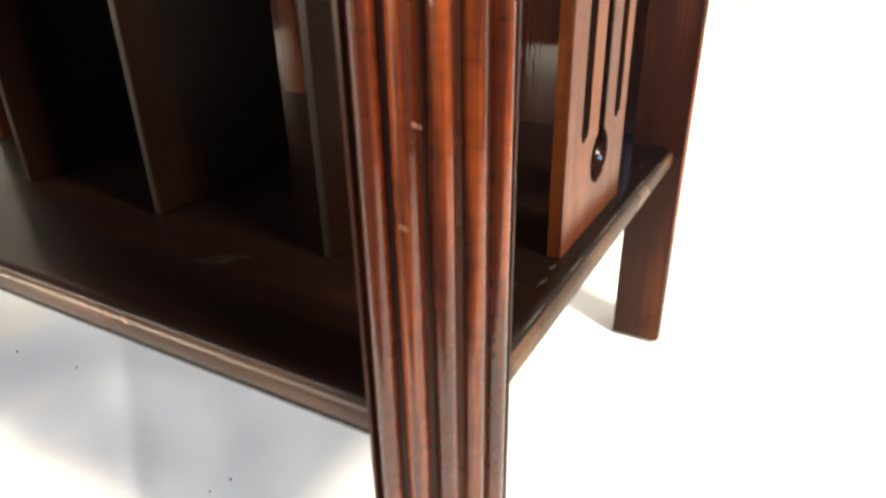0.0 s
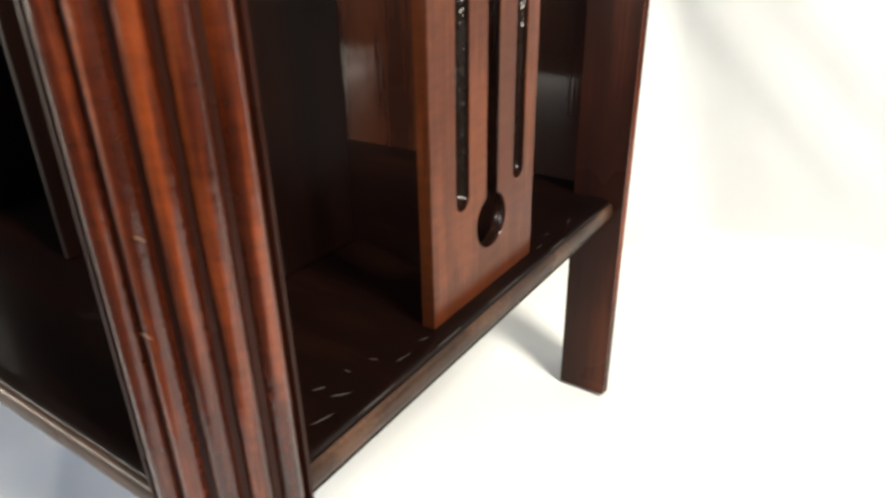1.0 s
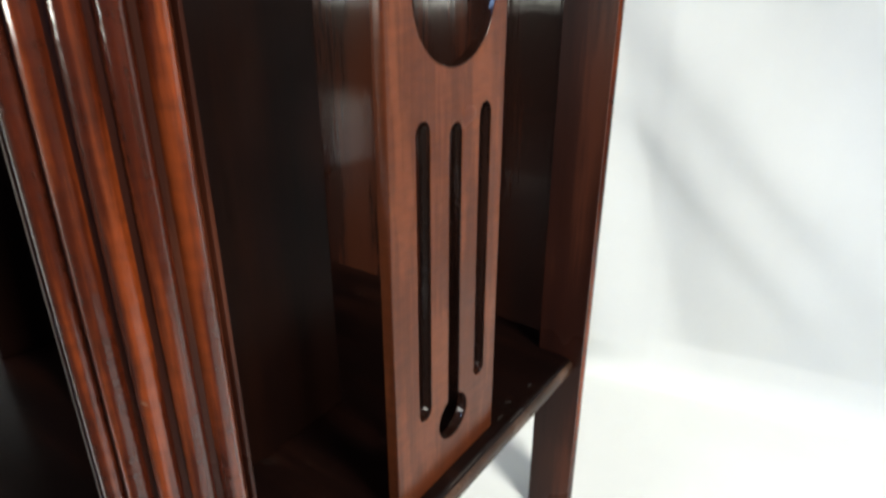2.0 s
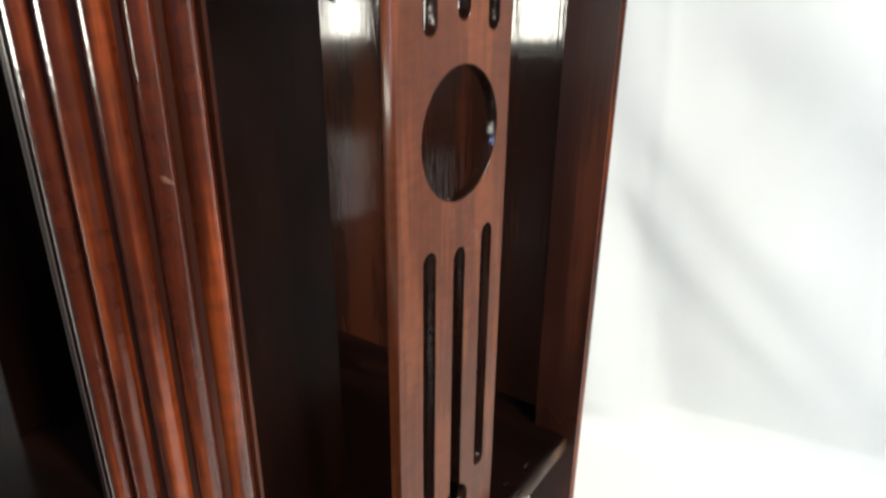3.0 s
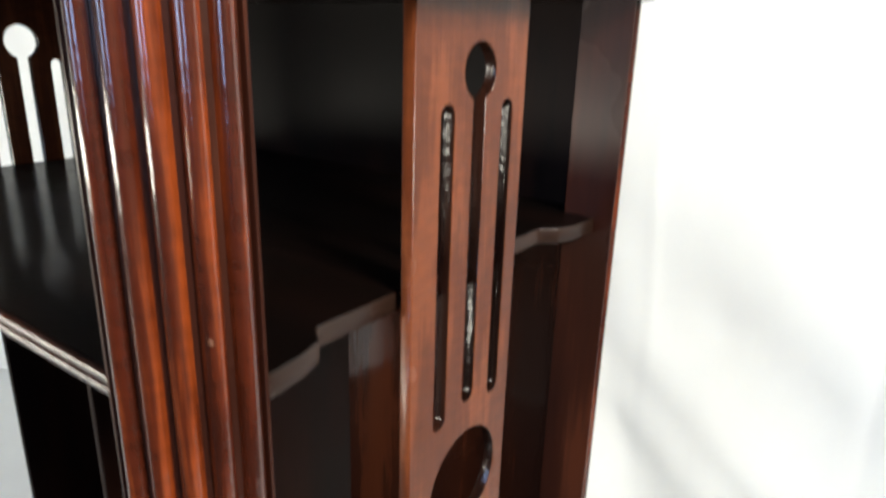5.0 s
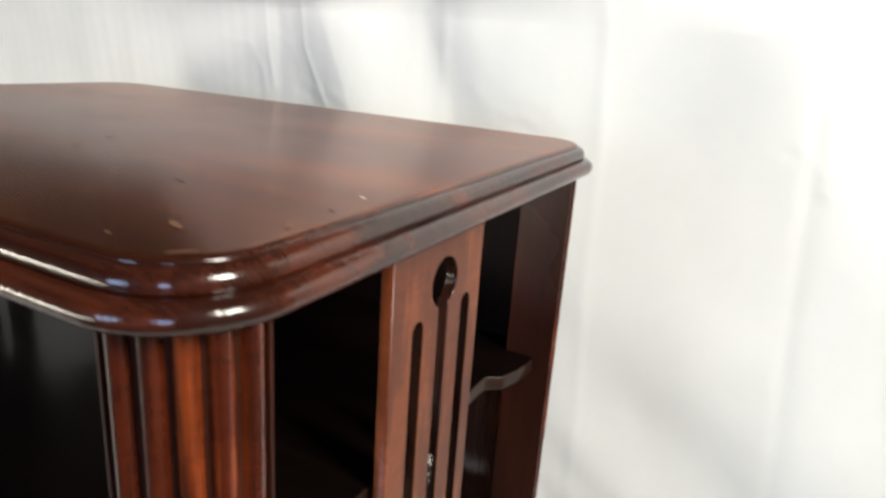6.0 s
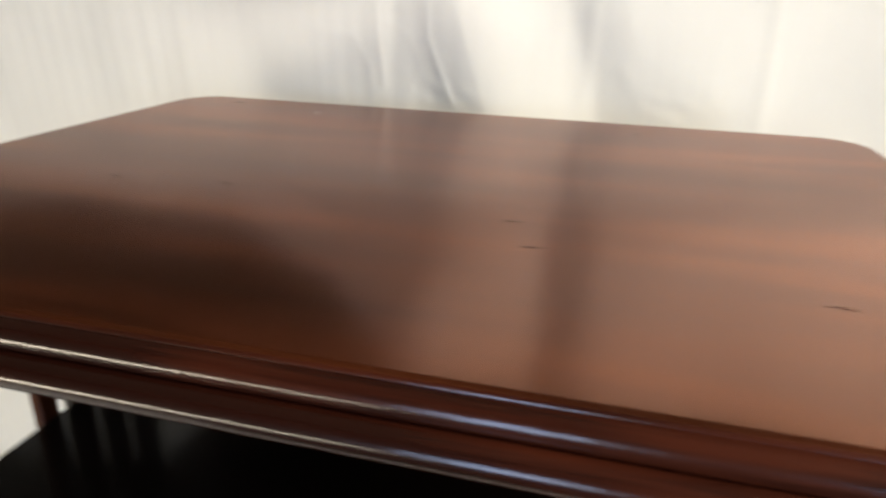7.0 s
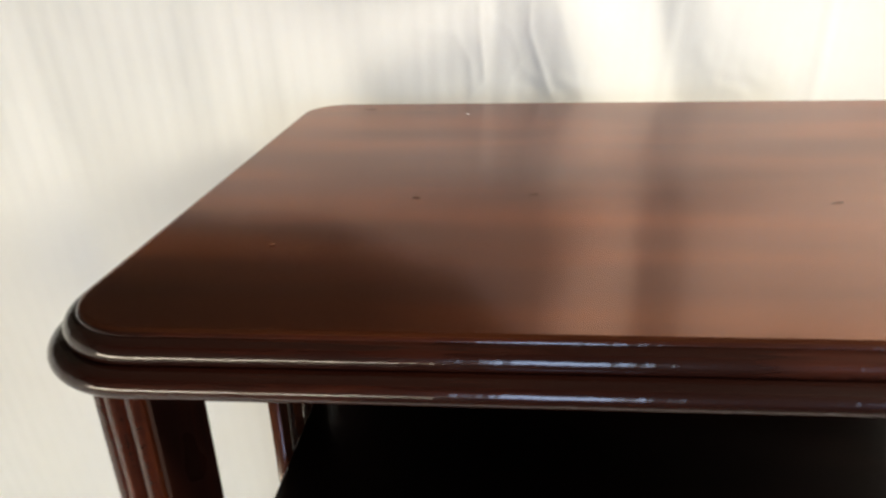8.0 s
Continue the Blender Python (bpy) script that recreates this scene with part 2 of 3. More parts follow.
wall("wall_west", -3.02, -2.9, -1.22, 2.12, -0.12, 2.62, PLASTER)


def wall_with_openings(name, along_x, place, thick, a0, a1, openings, material):
    """A wall from a0 to a1 with openings (from, to, sill, head) side by side."""
    bm, start = bmesh.new(), a0
    pieces = []
    for w0, w1, low, high in openings:
        pieces += [(start, w0, -0.12, 2.62), (w0, w1, -0.12, low), (w0, w1, high, 2.62)]
        start = w1
    for u0, u1, z0, z1 in pieces + [(start, a1, -0.12, 2.62)]:
        piece = box(u0, u1, place, place + thick, z0, z1) if along_x else box(place, place + thick, u0, u1, z0, z1)
        data = bpy.data.meshes.new("piece")
        piece.to_mesh(data)
        piece.free()
        bm.from_mesh(data)
        bpy.data.meshes.remove(data)
    return tagged(part(name, bm, material, None), kind="structure")


# The two narrow openings are added to hold the blue lamps.
wall_with_openings("wall_south", True, -1.34, 0.12, -3.02, 1.32, [(-2.77, -0.23, 0.29, 0.50), (-0.16, 0.18, 0.60, 1.04), (0.69, 0.91, 0.60, 1.04)], DARK_WALL)
wall_with_openings("wall_east", False, 1.20, 0.12, -1.22, 2.0, [(-0.46, -0.10, 1.08, 1.56)], PLASTER)

# ---- the white sheet: floor, sweep and hanging folds ----
WEST_X, BEND, WEST_LONG = -1.25, 0.35, 1.5


def back_y(x, z):
    """The mean plane of the hanging sheet, which stands a little askew and leans towards the table."""
    return 0.294 + (0.20 * x if x > -0.3 else -0.06 + 0.08 * (x + 0.3)) + 0.08 * (0.74 - min(z, 1.0))


# soft diagonal drapes: from (x, z) to (x, z), rise, half-width
DRAPES = ((0.150, 0.355, 0.400, 0.080, 0.0031, 0.014), (0.215, 0.370, 0.460, 0.110, 0.0034, 0.016), (0.200, 0.560, 0.520, 0.290, 0.0046, 0.036),
          (0.330, 0.830, 0.560, 0.520, 0.0045, 0.040), (0.010, 0.850, 0.160, 0.730, 0.0022, 0.024), (-0.260, 0.870, -0.190, 0.690, 0.0032, 0.022),
          (0.560, 0.480, 0.900, 0.080, 0.0070, 0.040))
# upright folds: x, lean, depth, half-width
FOLDS = ((-0.110, 0.05, -0.0008, 0.006), (0.061, 0.05, 0.0010, 0.005),
         (0.222, -0.03, 0.0009, 0.005), (0.412, -0.08, -0.0015, 0.007), (-0.360, 0.06, 0.0040, 0.030), (-0.520, -0.05, -0.0040, 0.025), (-0.70, 0.05, 0.007, 0.04))

# the main ridge, and unseen folds above the table shaped for its reflection: distance along the sheet, depth
RIDGE = ((-0.16, 0.0), (-0.06, 0.0045), (0.0, 0.0115), (0.098, -0.0185), (0.150, -0.0150), (0.23, -0.0160), (0.46, 0.0))
UPPER_RIDGE = ((-0.32, 0.0), (-0.05, 0.085), (0.010, 0.112), (0.115, 0.0), (0.148, 0.034), (0.30, -0.008), (0.46, -0.040), (0.80, 0.0))


def ridge_depth(profile, u):
    for (ua, da), (ub, db) in zip(profile, profile[1:]):
        if ua <= u < ub:
            k = (u - ua) / (ub - ua)
            return da + (db - da) * (0.35 * k + 0.65 * k * k * (3 - 2 * k))
    return 0.0


# sharp creases: the line they follow (x, z), rise, half-width
CREASES = ((((-0.123, 0.90), (-0.121, 0.80), (-0.117, 0.757), (-0.130, 0.744)), 0.0011, 0.0028),
           (((-0.077, 0.90), (-0.076, 0.80), (-0.066, 0.772), (-0.054, 0.742)), 0.0011, 0.0030),
           (((-0.170, 0.802), (-0.143, 0.800), (-0.130, 0.774), (-0.128, 0.750)), 0.0007, 0.0030),
           (((-0.110, 0.812), (-0.092, 0.800), (-0.083, 0.772), (-0.092, 0.756)), 0.0006, 0.0030),
           (((-0.326, 0.90), (-0.331, 0.74)), 0.0010, 0.0050),
           (((0.033, 0.92), (0.036, 0.72)), 0.0006, 0.0050),
           (((0.095, 0.775), (0.118, 0.742), (0.150, 0.724)), 0.0010, 0.0060),
           (((0.178, 0.80), (0.176, 0.76), (0.190, 0.735)), 0.0007, 0.0060),
           (((0.385, 0.86), (0.396, 0.80)), 0.0008, 0.0060),
           (((0.405, 0.735), (0.428, 0.722)), 0.0010, 0.0050))


def crease_depth(x, z):
    d = 0.0
    for line, rise, half in CREASES:
        near = 1.0
        for (xa, za), (xb, zb) in zip(line, line[1:]):
            ex, ez = xb - xa, zb - za
            k = min(1.0, max(0.0, ((x - xa) * ex + (z - za) * ez) / (ex * ex + ez * ez)))
            near = min(near, math.hypot(x - xa - k * ex, z - za - k * ez))
        if near < 4 * half:
            d += rise * math.exp(-near / half) * (0.8 + 0.6 * noise.noise((x * 25, z * 25, rise * 900)))
    return d


def drape_depth(x, z):
    """How far the sheet stands out from its mean plane."""
    d = crease_depth(x, z)
    for xa, za, xb, zb, rise, half in DRAPES:
        along = Vector((xb - xa, zb - za))
        length = along.length
        along /= length
        across = Vector((-along.y, along.x)) if along.y < 0 else Vector((along.y, -along.x))
        v = Vector((x - xa, z - za))
        t, w = v.dot(along) / length, v.dot(across)
        fade = 1.0 / (1.0 + math.exp(-(t + 0.05) / 0.08)) / (1.0 + math.exp((t - 1.05) / 0.10))
        wobble = 0.006 * noise.noise((t * 4, xa * 9, 2.0))
        d += rise * fade * (math.tanh((w + wobble) / half) - math.tanh((w + wobble - 3.0 * half) / (2.2 * half)))
    for at, lean, deep, half in FOLDS:
        w = (x - at - lean * (z - 0.75) - 0.004 * noise.noise((z * 6, at * 7, 5.0))) / half
        d += deep * math.exp(-w * w) * (0.75 + 0.5 * noise.noise((z * 3, at * 5, 8.0)))
    # the main ridge: dark on its west slope, catching the light on its east slope
    u = x + 0.036 + 0.3 * (min(z, 0.86) - 0.775) + 0.006 * noise.noise((z * 5, 2.0, 9.0))
    upper = min(1.0, max(0.0, (z - 0.838) / 0.08))
    upper *= upper * (3 - 2 * upper)
    d += ridge_depth(RIDGE, u) * (1 - upper) + ridge_depth(UPPER_RIDGE, u) * upper
    d += 0.006 * noise.noise((x * 2.6, z * 1.4, 3.0)) + 0.0026 * noise.noise((x * 9, z * 5, 7.0)) + 0.0006 * noise.noise((x * 30, z * 22, 11.0))
    pleats = 0.5 + 0.5 * math.tanh((-0.25 - x) / 0.12) + 0.25
    d += 0.00022 * pleats * math.sin(x * 2 * math.pi / 0.016 + 3.5 * noise.noise((x * 5, z * 1.5, 1)) + 0.8 * z)
    # unseen pleats added higher up to streak the tabletop's reflection
    upper_fade = min(1.0, max(0.0, (z - 0.85) / 0.05))
    d += 0.0011 * upper_fade * math.sin(x * 2 * math.pi / 0.021 + 5.0 * noise.noise((x * 6, z * 1.2, 21.0)))
    # small crumples where the sheet is caught behind the table
    for cx, cz in ((-0.068, 0.752), (-0.045, 0.750), (0.128, 0.745), (0.150, 0.742), (0.400, 0.74), (0.43, 0.70), (0.40, 0.385)):
        r2 = ((x - cx) / 0.016) ** 2 + ((z - cz) / 0.010) ** 2
        d += 0.0007 * math.exp(-r2) * math.sin((x - cx) * 160 + (z - cz) * 260)
    return d


def sheet_place(u, z):
    """u runs along the west side, round the corner, and then is x along the back."""
    corner_x = WEST_X + BEND
    soft = min(1.0, z / 0.05) if z > 0 else 0.0
    sweep = 0.03 - math.sqrt(0.03 ** 2 - (0.03 - z) ** 2) if z < 0.03 else 0.0
    if u >= corner_x:
        return u, back_y(u, z) - soft * drape_depth(u, z) - sweep
    base = back_y(corner_x, z)
    a = (corner_x - u) / BEND
    if a < math.pi / 2:
        r = BEND + soft * 0.5 * drape_depth(u, z)
        return corner_x - r * math.sin(a), base - BEND + r * math.cos(a)
    return WEST_X + soft * drape_depth(u, z), base - BEND - (a - math.pi / 2) * BEND


def steps(*spans):
    values = []
    for a, b, step in spans:
        n = round((b - a) / step)
        values += [a + (b - a) * k / n for k in range(n)]
    return values + [spans[-1][1]]


def floor_height(x, y):
    h = 0.003 + 0.0045 * noise.noise((x * 2.7, y * 2.7, 0.5)) + 0.0024 * noise.noise((x * 9 + 2 * y, y * 7, 4.0)) + 0.0008 * noise.noise((x * 26, y * 22, 6.0))
    # a pressed fold line under the front edge
    w = (x + 0.151 + 1.44 * (y + 0.047)) / 0.0075
    h += 0.0014 * math.exp(-w * w) * (1 if y < 0.1 else 0)
    # soft wrinkles pulled together near the front
    h += 0.0021 * noise.noise((x * 16 + y * 9, y * 34 - x * 12, 2.5)) * math.exp(-((x + 0.05) / 0.33) ** 2 - ((y + 0.15) / 0.17) ** 2)
    return h


def top_edge(u):
    """The height of the sheet's unseen upper edge, shaped to bound its reflection in the tabletop."""
    edge_heights = ((-2.2, 0.88), (-0.45, 0.860), (-0.28, 0.866), (-0.15, 0.905), (-0.05, 0.99), (0.04, 1.06), (0.10, 1.07), (0.25, 1.10), (0.50, 1.20), (0.99, 1.25))
    for (ua, za), (ub, zb) in zip(edge_heights, edge_heights[1:]):
        if u < ub:
            k = (u - ua) / (ub - ua)
            return za + (zb - za) * k * k * (3 - 2 * k) + 0.010 * noise.noise((u * 9, 4.0, 1.0))
    return 1.25


def hanging_sheet():
    bm = bmesh.new()
    us = steps((-2.14, -0.72, 0.02), (-0.72, -0.18, 0.005), (-0.18, -0.02, 0.002), (-0.02, 0.60, 0.005), (0.60, 0.97, 0.03))
    zs = steps((0.0, 0.006, 0.0005), (0.006, 0.06, 0.004), (0.06, 0.70, 0.009), (0.70, 0.84, 0.004), (0.84, 0.99, 0.009))
    grid = []
    for u in us:
        rise = (top_edge(u) - 0.84) / 0.15
        heights = [z if z < 0.84 else 0.84 + (z - 0.84) * rise for z in zs]
        places = [(*sheet_place(u, z), z) for z in heights]
        grid.append([bm.verts.new((x, y, z + (floor_height(x, y) - 0.0065) * max(0.0, 1 - z / 0.05))) for x, y, z in places])
    for a, b in zip(grid, grid[1:]):
        for j in range(len(zs) - 1):
            bm.faces.new((a[j], b[j], b[j + 1], a[j + 1]))
    ob = part("backdrop", bm, SHEET, None)
    for face in ob.data.polygons:
        face.use_smooth = True
    thick = ob.modifiers.new("thick", "SOLIDIFY")
    thick.thickness, thick.offset = 0.001, -1.0
    return tagged(ob, "white cotton sheet hanging in soft creased folds", "backdrop", kind="structure")


def floor_sheet():
    bm = bmesh.new()
    xs = steps((-1.35, -0.6, 0.025), (-0.6, 0.6, 0.006), (0.6, 0.98, 0.025))
    ys = steps((-0.80, -0.5, 0.025), (-0.5, 0.66, 0.007))

    def slanted(x, y):
        # the front edge comes forward towards the west
        front = -0.44 - 0.62 * min(1, max(0, (-0.30 - x) / 0.45))
        return y if y > -0.35 else -0.35 + (y + 0.35) * (front + 0.35) / -0.45

    rows = [[bm.verts.new((x, slanted(x, y), floor_height(x, slanted(x, y)) - 0.004)) for x in xs] for y in ys]
    for a, b in zip(rows, rows[1:]):
        for i in range(len(xs) - 1):
            bm.faces.new((a[i], a[i + 1], b[i + 1], b[i]))
    ob = part("ground", bm, SHEET, None)
    for face in ob.data.polygons:
        face.use_smooth = True
    return tagged(ob, "white cotton sheet spread over the floor with soft creases", "sheet", kind="structure")


hanging_sheet()
floor_sheet()

# ---- the book table ----
TOP = 0.75
LEG_X, LEG_Y, LEG_R = 0.2250, 0.1545, 0.0345
SHELF, MIDDLE = 0.167, 0.582
table = tagged(new("book_table"), "polished mahogany book table with reeded legs on a white sheet", "book table")

rim = [(-0.0016 + 0.0030 * math.sin(math.pi / 2 * n / 6), TOP - 0.0018 * (1 - math.cos(math.pi / 2 * n / 6))) for n in range(7)]
rim += [(0.0008, TOP - 0.0021), (0.0008, TOP - 0.0190), (-0.002, TOP - 0.0203)]
outline = rounded_rectangle(0.259, 0.1885, 0.031, 12)
tabletop = smooth(part("tabletop", moulded(outline, rim), WOOD_TOP, table,
                       "reddish mahogany top with rounded corners and a few scuffs"), 50)


tabletop.data.materials.append(WOOD_EDGE)
for face in tabletop.data.polygons:
    face.material_index = 0 if face.normal.z > 0.9 else 1


def ring_moulding(ring, profile):
    """A closed band that runs round an outline; profile is a closed loop of (outward, height)."""
    bm = bmesh.new()
    loops = [[bm.verts.new((x, y, z)) for x, y in ring(out)] for out, z in profile]
    count = len(loops[0])
    for k in range(len(loops)):
        a, b = loops[k], loops[(k + 1) % len(loops)]
        for n in range(count):
            m = (n + 1) % count
            bm.faces.new((a[n], b[n], b[m], a[m]))
    return bm


ovolo = [(0.0010 + 0.0058 * math.sin(radians(11 * n)), TOP - 0.0019 - 0.0056 * (1 - math.cos(radians(11 * n)))) for n in range(11)]
ovolo += [(0.0006, TOP - 0.0104), (0.0006, TOP - 0.0019)]
bullnose = [(0.0052 + 0.0082 * math.sin(math.pi * n / 14) ** 0.8, TOP - 0.0100 - 0.0112 * (0.5 - 0.5 * math.cos(math.pi * n / 14))) for n in range(15)]
bullnose += [(0.0006, TOP - 0.0212), (0.0006, TOP - 0.0100)]
for profile in (ovolo, bullnose):
    smooth(part("edge_moulding", ring_moulding(outline, profile), WOOD_EDGE, tabletop, "dark polished rounded edge moulding"), 50)

# small marks of wear on the top: x, y, length, width, turn, material
MARKS = ((-0.128, 0.144, 0.0035, 0.0025, 20, "WHITE_MARK"), (0.056, -0.060, 0.007, 0.0012, 10, "DARK_MARK"), (0.068, -0.088, 0.008, 0.0011, 5, "DARK_MARK"),
         (-0.147, -0.054, 0.006, 0.0012, -15, "DARK_MARK"), (-0.087, -0.048, 0.006, 0.0011, 8, "DARK_MARK"), (0.245, -0.082, 0.0060, 0.0009, -25, "WHITE_MARK"),
         (-0.202, -0.116, 0.0024, 0.0018, 30, "PALE_MARK"), (0.171, -0.111, 0.011, 0.0009, -12, "DARK_MARK"), (-0.207, 0.166, 0.011, 0.0020, 0, "DARK_MARK"),
         (0.110, 0.151, 0.006, 0.0016, 5, "DARK_MARK"), (0.223, -0.158, 0.010, 0.0030, -20, "PALE_MARK"), (0.215, -0.177, 0.005, 0.0012, -12, "PALE_MARK"),
         (0.247, -0.176, 0.010, 0.0020, 50, "PALE_MARK"), (0.248, -0.107, 0.006, 0.0014, -40, "PALE_MARK"), (0.251, -0.135, 0.008, 0.0020, -55, "PALE_MARK"))
MARK_STUFF = {"WHITE_MARK": WHITE_MARK, "DARK_MARK": DARK_MARK, "PALE_MARK": PALE_MARK}


def mark_mesh(length, width, seed):
    """A thin uneven chip with a tapering outline."""
    rng = random.Random(seed)
    bm = bmesh.new()
    rim = []
    for n in range(12):
        a = 2 * math.pi * n / 12
        r = 0.75 + 0.5 * rng.random()
        rim.append(bm.verts.new((length / 2 * math.cos(a) * r, width / 2 * math.sin(a) * r, 0.0)))
    peak = bm.verts.new((0, 0, 0.00015))
    for n in range(12):
        bm.faces.new((rim[n], rim[(n + 1) % 12], peak))
    return bm


for n, (x, y, length, width, turned, kind) in enumerate(MARKS):
    name, label = ("paint_speck", "tiny white speck") if kind == "WHITE_MARK" else ("scuff", "small dark dent") if kind == "DARK_MARK" else ("scuff", "pale worn scuff")
    chip = part(name, mark_mesh(length, width, n), MARK_STUFF[kind], tabletop, label)
    chip.matrix_basis = pose(x, y, TOP + 0.00025, 0, 0, turned)


def leg_outline():
    """A quarter round with narrow square fillets beside the reeds."""
    r = LEG_R
    arc = [(r * math.cos(radians(a)), r * math.sin(radians(a))) for a in range(3, 88, 3)]
    return [(0.0, 0.0), (0.0368, 0.0), (0.0368, 0.0014), (r, 0.0018)] + arc + [(0.0018, r), (0.0014, 0.0368), (0.0, 0.0368)]


def reed_outline(k):
    """One of five half-round reeds on the quarter-round face."""
    a0, a1 = radians(2.6 + 16.96 * k + 1.3), radians(2.6 + 16.96 * (k + 1) - 1.3)
    points = []
    for n in range(13):
        a = a0 + (a1 - a0) * n / 12
        r = LEG_R - 0.0006 + 0.0046 * math.sin(math.pi * n / 12) ** 0.62
        points.append((r * math.cos(a), r * math.sin(a)))
    mid = (a0 + a1) / 2
    return points + [((LEG_R - 0.003) * math.cos(mid), (LEG_R - 0.003) * math.sin(mid))]


def build_leg():
    bm = prism(leg_outline(), 0.001, TOP - 0.0205)
    leg = smooth(part("leg", bm, WOOD_CORE, table, "square-backed leg with a reeded quarter-round face"), 30)
    for k in range(5):
        smooth(part("reed", prism(reed_outline(k), 0.001, TOP - 0.0205), WOOD_LEG, leg), 50)
    return leg


for sx, sy, quarter in ((1, -1, -90), (1, 1, 0), (-1, 1, 90), (-1, -1, 180)):
    at = pose(sx * LEG_X, sy * LEG_Y, 0, 0, 0, quarter)
    if (sx, sy) == (1, -1):
        first_leg = build_leg()
        first_leg.matrix_basis = at
    else:
        copy_thing(first_leg, at)

# small nicks on the reeds of the leg that stands foremost: turn round the leg, height, length
for n, (turned, z, length) in enumerate(((33.0, 0.270, 0.0035), (26.5, 0.240, 0.0040), (63.0, 0.467, 0.0042), (44.0, 0.335, 0.0028), (60.0, 0.610, 0.0028))):
    nick = part("nick", mark_mesh(length, 0.0009, 40 + n), PALE_MARK, first_leg, "small pale nick in the polish")
    nick.matrix_basis = pose(0, 0, 0, 0, 0, turned) @ Matrix.Translation((LEG_R + 0.0041, 0, z)) @ pose(0, 0, 0, 0, 90, 0) @ pose(0, 0, 0, 0, 0, 60)

# bottom shelf, lipped round with a worn rounded edge
low_edge = [(-0.0090 + 0.0062 * math.sin(math.pi / 2 * n / 6), SHELF - 0.0024 * (1 - math.cos(math.pi / 2 * n / 6))) for n in range(7)]
low_edge += [(-0.0050, SHELF - 0.0028), (-0.0050, SHELF - 0.0196), (-0.0058, SHELF - 0.0200)]
low_ring = rounded_rectangle(0.2555, 0.1868, 0.036, 8)
bottom_shelf = smooth(part("bottom_shelf", moulded(low_ring, low_edge), WOOD_SHELF_X, table, "dark mahogany bottom shelf, shade in its colour, with dusty top"), 50)
lip = [(-0.0030 + 0.0028 * math.sin(math.pi / 2 * n / 6), SHELF - 0.0024 - 0.0042 * (1 - math.cos(math.pi / 2 * n / 6))) for n in range(7)]
lip += [(-0.0001, SHELF - 0.0095), (-0.0006, SHELF - 0.0120), (-0.0018, SHELF - 0.0131), (-0.0052, SHELF - 0.0132), (-0.0052, SHELF - 0.0024)]
smooth(part("edge_strip", ring_moulding(low_ring, lip), WOOD_LIP, bottom_shelf, "worn brown rounded shelf edge"), 50)

for n, (x, length) in enumerate(((0.062, 0.006), (0.078, 0.005), (0.090, 0.006), (-0.040, 0.004))):
    scuff = part("scuff", mark_mesh(length, 0.0016, 60 + n), PALE_MARK, bottom_shelf, "pale scuff on the worn edge")
    scuff.matrix_basis = Matrix.Translation((x, -0.1860, SHELF - 0.0040)) @ pose(0, 0, 0, 62, 0, 0) @ pose(0, 0, 0, 0, 0, -20)

# dust smears and specks along the shelf's east side: x, y, length, width, turn
SMEARS = ((0.227, -0.114, 0.006, 0.0016, 60), (0.2375, -0.112, 0.009, 0.0018, 50), (0.2420, -0.127, 0.012, 0.0016, 75), (0.2435, -0.077, 0.010, 0.0014, 80),
          (0.2425, -0.060, 0.006, 0.0014, 70), (0.2330, -0.085, 0.004, 0.0012, 20), (0.2290, -0.098, 0.003, 0.0014, 0), (0.2400, -0.140, 0.007, 0.0012, 65),
          (0.2430, 0.105, 0.006, 0.0014, 85), (0.2400, 0.078, 0.005, 0.0012, 60), (0.2440, 0.060, 0.008, 0.0010, 88), (0.215, -0.128, 0.004, 0.0012, 35))
for n, (x, y, length, width, turned) in enumerate(SMEARS):
    smear = part("dust_smear", mark_mesh(length, 0.6 * width, 80 + n), DUST, bottom_shelf, "thin pale smear of dust")
    smear.matrix_basis = pose(x, y, SHELF + 0.00015, 0, 0, turned)
for n, (y, length) in enumerate(((0.003, 0.040), (-0.050, 0.020), (-0.105, 0.026), (0.070, 0.018))):
    smear = part("dust_smear", mark_mesh(length, 0.0008, 95 + n), DUST, bottom_shelf, "thin pale smear of dust")
    smear.matrix_basis = pose(0.2513, y, SHELF - 0.0009, 0, 28, 0) @ pose(0, 0, 0, 0, 0, 90)


# middle shelf, its sides cut back between the legs
def middle_outline():
    out, back = 0.2480, 0.2310
    step = [(out - 0.0060 - (out - 0.0060 - back) * (0.5 - 0.5 * math.cos(math.pi * n / 8)), -0.113 + 0.012 * n / 8) for n in range(9)]
    side = [(out, -0.178), (out, -0.140), (out - 0.0020, -0.125)] + step
    side = side + [(x, -y) for x, y in reversed(side)]
    return side + [(-x, -y) for x, y in side]


mid_edge = [(-0.0012, MIDDLE), (-0.0003, MIDDLE - 0.0004), (0.0, MIDDLE - 0.0013), (0.0, MIDDLE - 0.0097), (-0.0003, MIDDLE - 0.0106), (-0.0012, MIDDLE - 0.011)]
middle_shelf = smooth(part("middle_shelf", moulded(grown(middle_outline()), mid_edge), WOOD_MIDDLE, table, "dark mahogany middle shelf, shade in its colour, with cut-back sides"), 50)
# upright faces take a paler grey-brown than the top and underside
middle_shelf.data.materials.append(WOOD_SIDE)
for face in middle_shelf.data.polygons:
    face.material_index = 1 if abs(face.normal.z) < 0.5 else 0


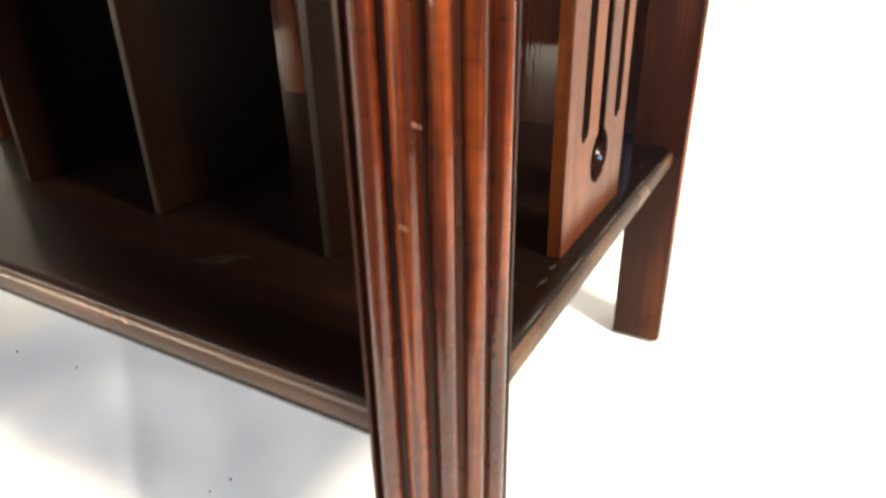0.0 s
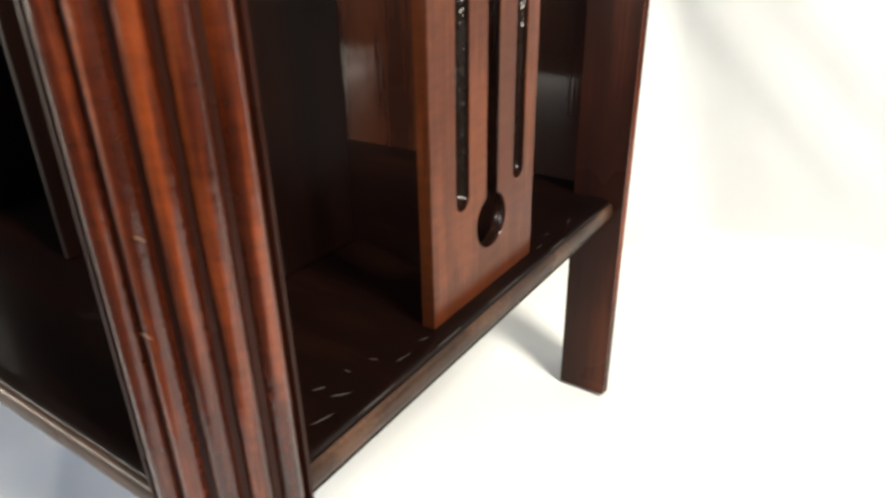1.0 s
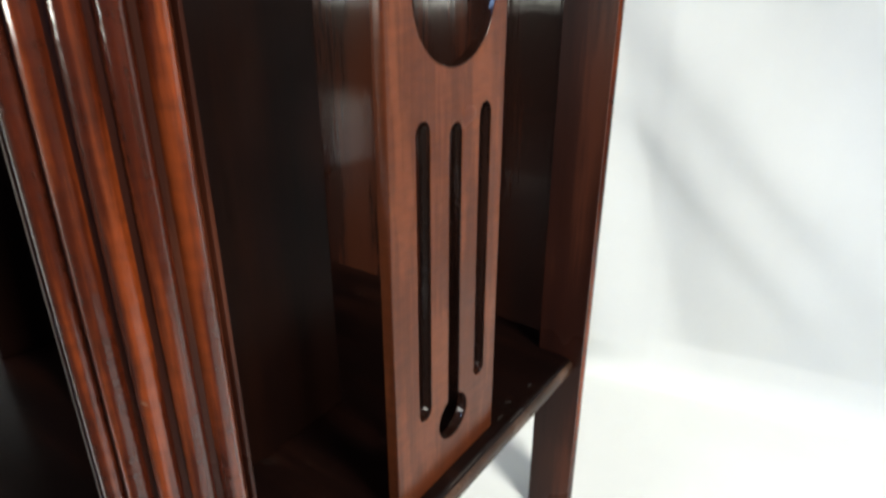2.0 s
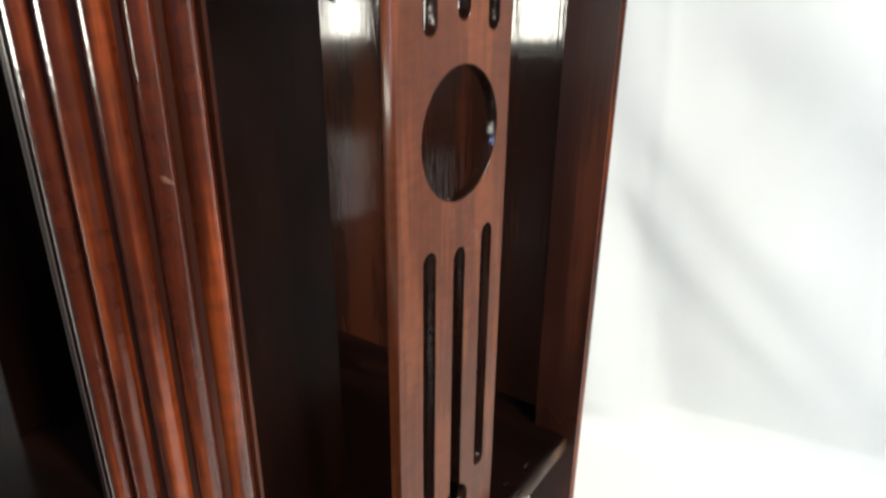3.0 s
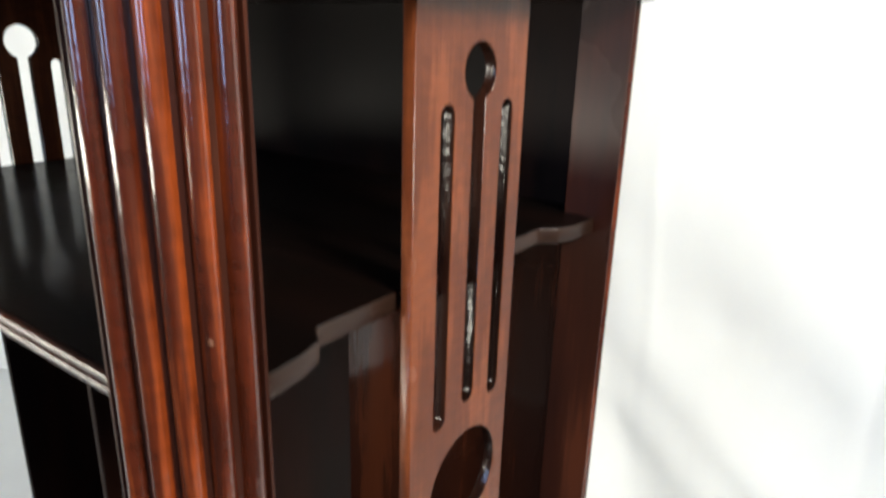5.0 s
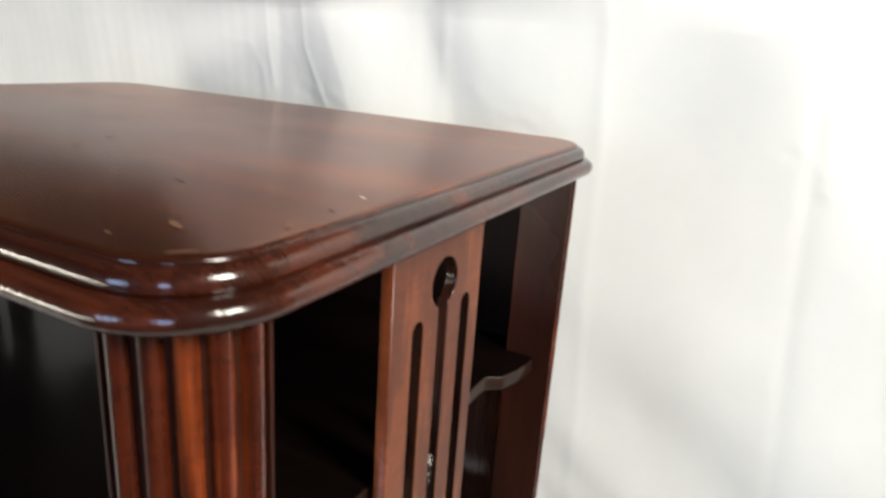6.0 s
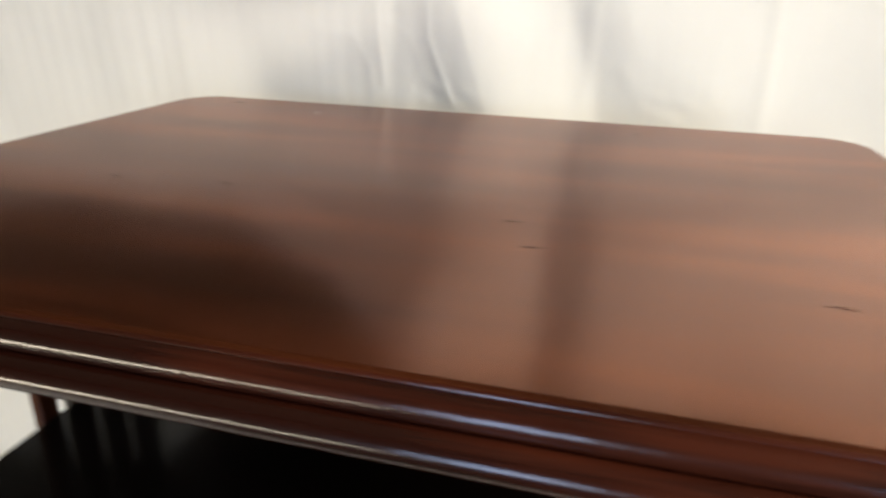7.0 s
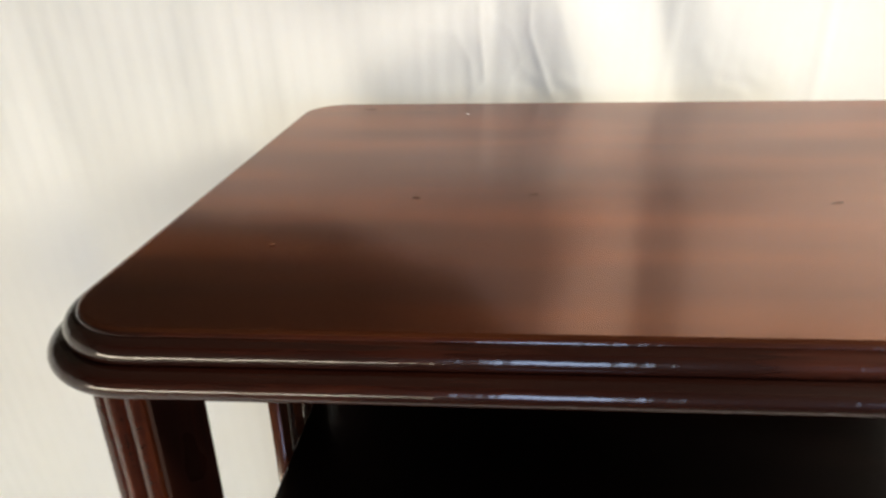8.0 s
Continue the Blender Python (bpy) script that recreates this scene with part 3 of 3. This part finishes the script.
def edge_bead(length, radius, y, z):
    """A half-round bead along x, set on a front edge."""
    bm = bmesh.new()
    ends = []
    for x in (-length / 2, length / 2):
        ends.append([bm.verts.new((x, y - radius * 0.8 * math.sin(math.pi * n / 8), z + radius * math.cos(math.pi * n / 8))) for n in range(9)])
    for n in range(8):
        bm.faces.new((ends[0][n], ends[0][n + 1], ends[1][n + 1], ends[1][n]))
    bm.faces.new(ends[0][::-1])
    bm.faces.new(ends[1])
    bm.faces.new((ends[0][0], ends[1][0], ends[1][8], ends[0][8]))
    return bm


for z in (MIDDLE - 0.0030, MIDDLE - 0.0081):
    smooth(part("edge_bead", edge_bead(0.455, 0.0024, -0.1781, z), WOOD_EDGE, middle_shelf), 50)

# back panels and dividers
low_panel = part("back_panel", box(-0.229, 0.229, 0.1785, 0.1860, SHELF - 0.020, MIDDLE - 0.011, 0.0005, 1), WOOD_PANEL, table, "glossy mahogany back panel below the middle shelf")
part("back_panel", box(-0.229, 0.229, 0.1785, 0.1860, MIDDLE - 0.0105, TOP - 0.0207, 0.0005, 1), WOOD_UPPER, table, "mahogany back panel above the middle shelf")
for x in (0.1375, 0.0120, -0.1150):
    part("divider", box(x - 0.0012, x + 0.0045, -0.103, 0.011, SHELF, MIDDLE - 0.011, 0.0016, 3), WOOD_DULL, table, "upright dull mahogany book divider, darkened for the shade inside")


# pierced splats
SPLAT_X, SPLAT_T, CY = 0.2425, 0.0072, 0.0038


def closed_spline(curve, points):
    spline = curve.splines.new("POLY")
    spline.points.add(len(points) - 1)
    for p, (x, y) in zip(spline.points, points):
        p.co = (x, y, 0, 1)
    spline.use_cyclic_u = True


def circle(cx, cy, r, steps=48):
    return [(cx + r * math.cos(2 * math.pi * n / steps), cy + r * math.sin(2 * math.pi * n / steps)) for n in range(steps)]


def slot(cx, z0, z1, half):
    points = [(cx + half * math.cos(math.pi + math.pi * n / 10), z0 + half + half * math.sin(math.pi + math.pi * n / 10)) for n in range(11)]
    return points + [(cx + half * math.cos(math.pi * n / 10), z1 - half + half * math.sin(math.pi * n / 10)) for n in range(11)]


def keyhole(cx, cz, r, end, half):
    """A slot that runs from its round end into a hole of radius r at cz."""
    up = 1 if end > cz else -1
    a = math.asin(half / r)
    arc = [(cx + r * math.sin(a + (2 * math.pi - 2 * a) * n / 32), cz + up * r * math.cos(a + (2 * math.pi - 2 * a) * n / 32)) for n in range(33)]
    tip = end - up * half
    return arc + [(cx - half * math.cos(math.pi * n / 10), tip + up * half * math.sin(math.pi * n / 10)) for n in range(11)]


def build_splat():
    curve = bpy.data.curves.new("splat", "CURVE")
    curve.dimensions, curve.fill_mode = "2D", "BOTH"
    curve.extrude, curve.bevel_depth, curve.bevel_resolution = SPLAT_T / 2 - 0.0006, 0.0006, 1
    hw = 0.0495
    closed_spline(curve, [(-hw, SHELF), (hw, SHELF), (hw, TOP - 0.0209), (-hw, TOP - 0.0209)])
    half, gap = 0.0061, 0.0277
    closed_spline(curve, circle(CY, 0.4455, 0.0350))
    for s in (-1, 1):
        closed_spline(curve, slot(CY + s * gap, 0.2188, 0.3905, half))
        closed_spline(curve, slot(CY + s * gap, 0.4935, 0.6735, half))
    closed_spline(curve, keyhole(CY, 0.2048, 0.0152, 0.3848, half))
    closed_spline(curve, keyhole(CY, 0.6878, 0.0150, 0.4995, half))
    shape = new("splat_curve", curve)
    data = bpy.data.meshes.new_from_object(shape.evaluated_get(bpy.context.evaluated_depsgraph_get()))
    bpy.data.objects.remove(shape)
    data.name = "splat"
    # the curve's plane is stood upright: its x runs along the side, its y upward
    data.transform(Matrix(((0, 0, 1, 0), (1, 0, 0, 0), (0, 1, 0, 0), (0, 0, 0, 1))))
    data.materials.clear()
    data.materials.append(WOOD_SPLAT)
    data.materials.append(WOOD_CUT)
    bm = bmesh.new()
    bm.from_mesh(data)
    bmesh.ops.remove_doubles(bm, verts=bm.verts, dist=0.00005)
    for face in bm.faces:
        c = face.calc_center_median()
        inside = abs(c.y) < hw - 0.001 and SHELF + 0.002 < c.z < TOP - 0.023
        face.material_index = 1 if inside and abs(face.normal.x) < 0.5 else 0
    bm.to_mesh(data)
    bm.free()
    ob = new("splat", data)
    ob.parent = table
    return tagged(ob, "flat mahogany splat pierced with a roundel and six slots")


splat = build_splat()
splat.matrix_basis = pose(SPLAT_X - SPLAT_T / 2, 0, 0)
copy_thing(splat, pose(-SPLAT_X + SPLAT_T / 2, 0, 0, 0, 0, 180))


# a dark chip in the back panel, and crumbs on the sheet
def lump(length, width, height, seed):
    """A small uneven crumb or chip."""
    rng = random.Random(seed)
    bm = bmesh.new()
    bmesh.ops.create_icosphere(bm, subdivisions=2, radius=0.5)
    for v in bm.verts:
        v.co *= 0.85 + 0.3 * rng.random()
        v.co = Vector((v.co.x * length, v.co.y * width, (v.co.z + 0.35) * height))
    return bm


chip = part("chip", lump(0.013, 0.004, 0.0016, 77), BLACK_MARK, low_panel, "small dark chip in the polish")
chip.matrix_basis = Matrix.Translation((-0.0090, 0.1784, 0.498)) @ pose(0, 0, 0, 90, 0, 0) @ pose(0, 0, 0, 0, 0, -25)

for n, (x, y, length) in enumerate(((-0.209, -0.105, 0.0030), (-0.146, -0.094, 0.0022), (0.056, -0.124, 0.0024), (0.052, -0.138, 0.0018))):
    crumb = part("crumb", lump(length, length * 0.6, length * 0.5, n), DARK_MARK, None)
    crumb.location = (x, y, floor_height(x, y) - 0.004)
    tagged(crumb, "tiny dark crumb lying on the white sheet", "crumb", group="crumbs on the sheet")
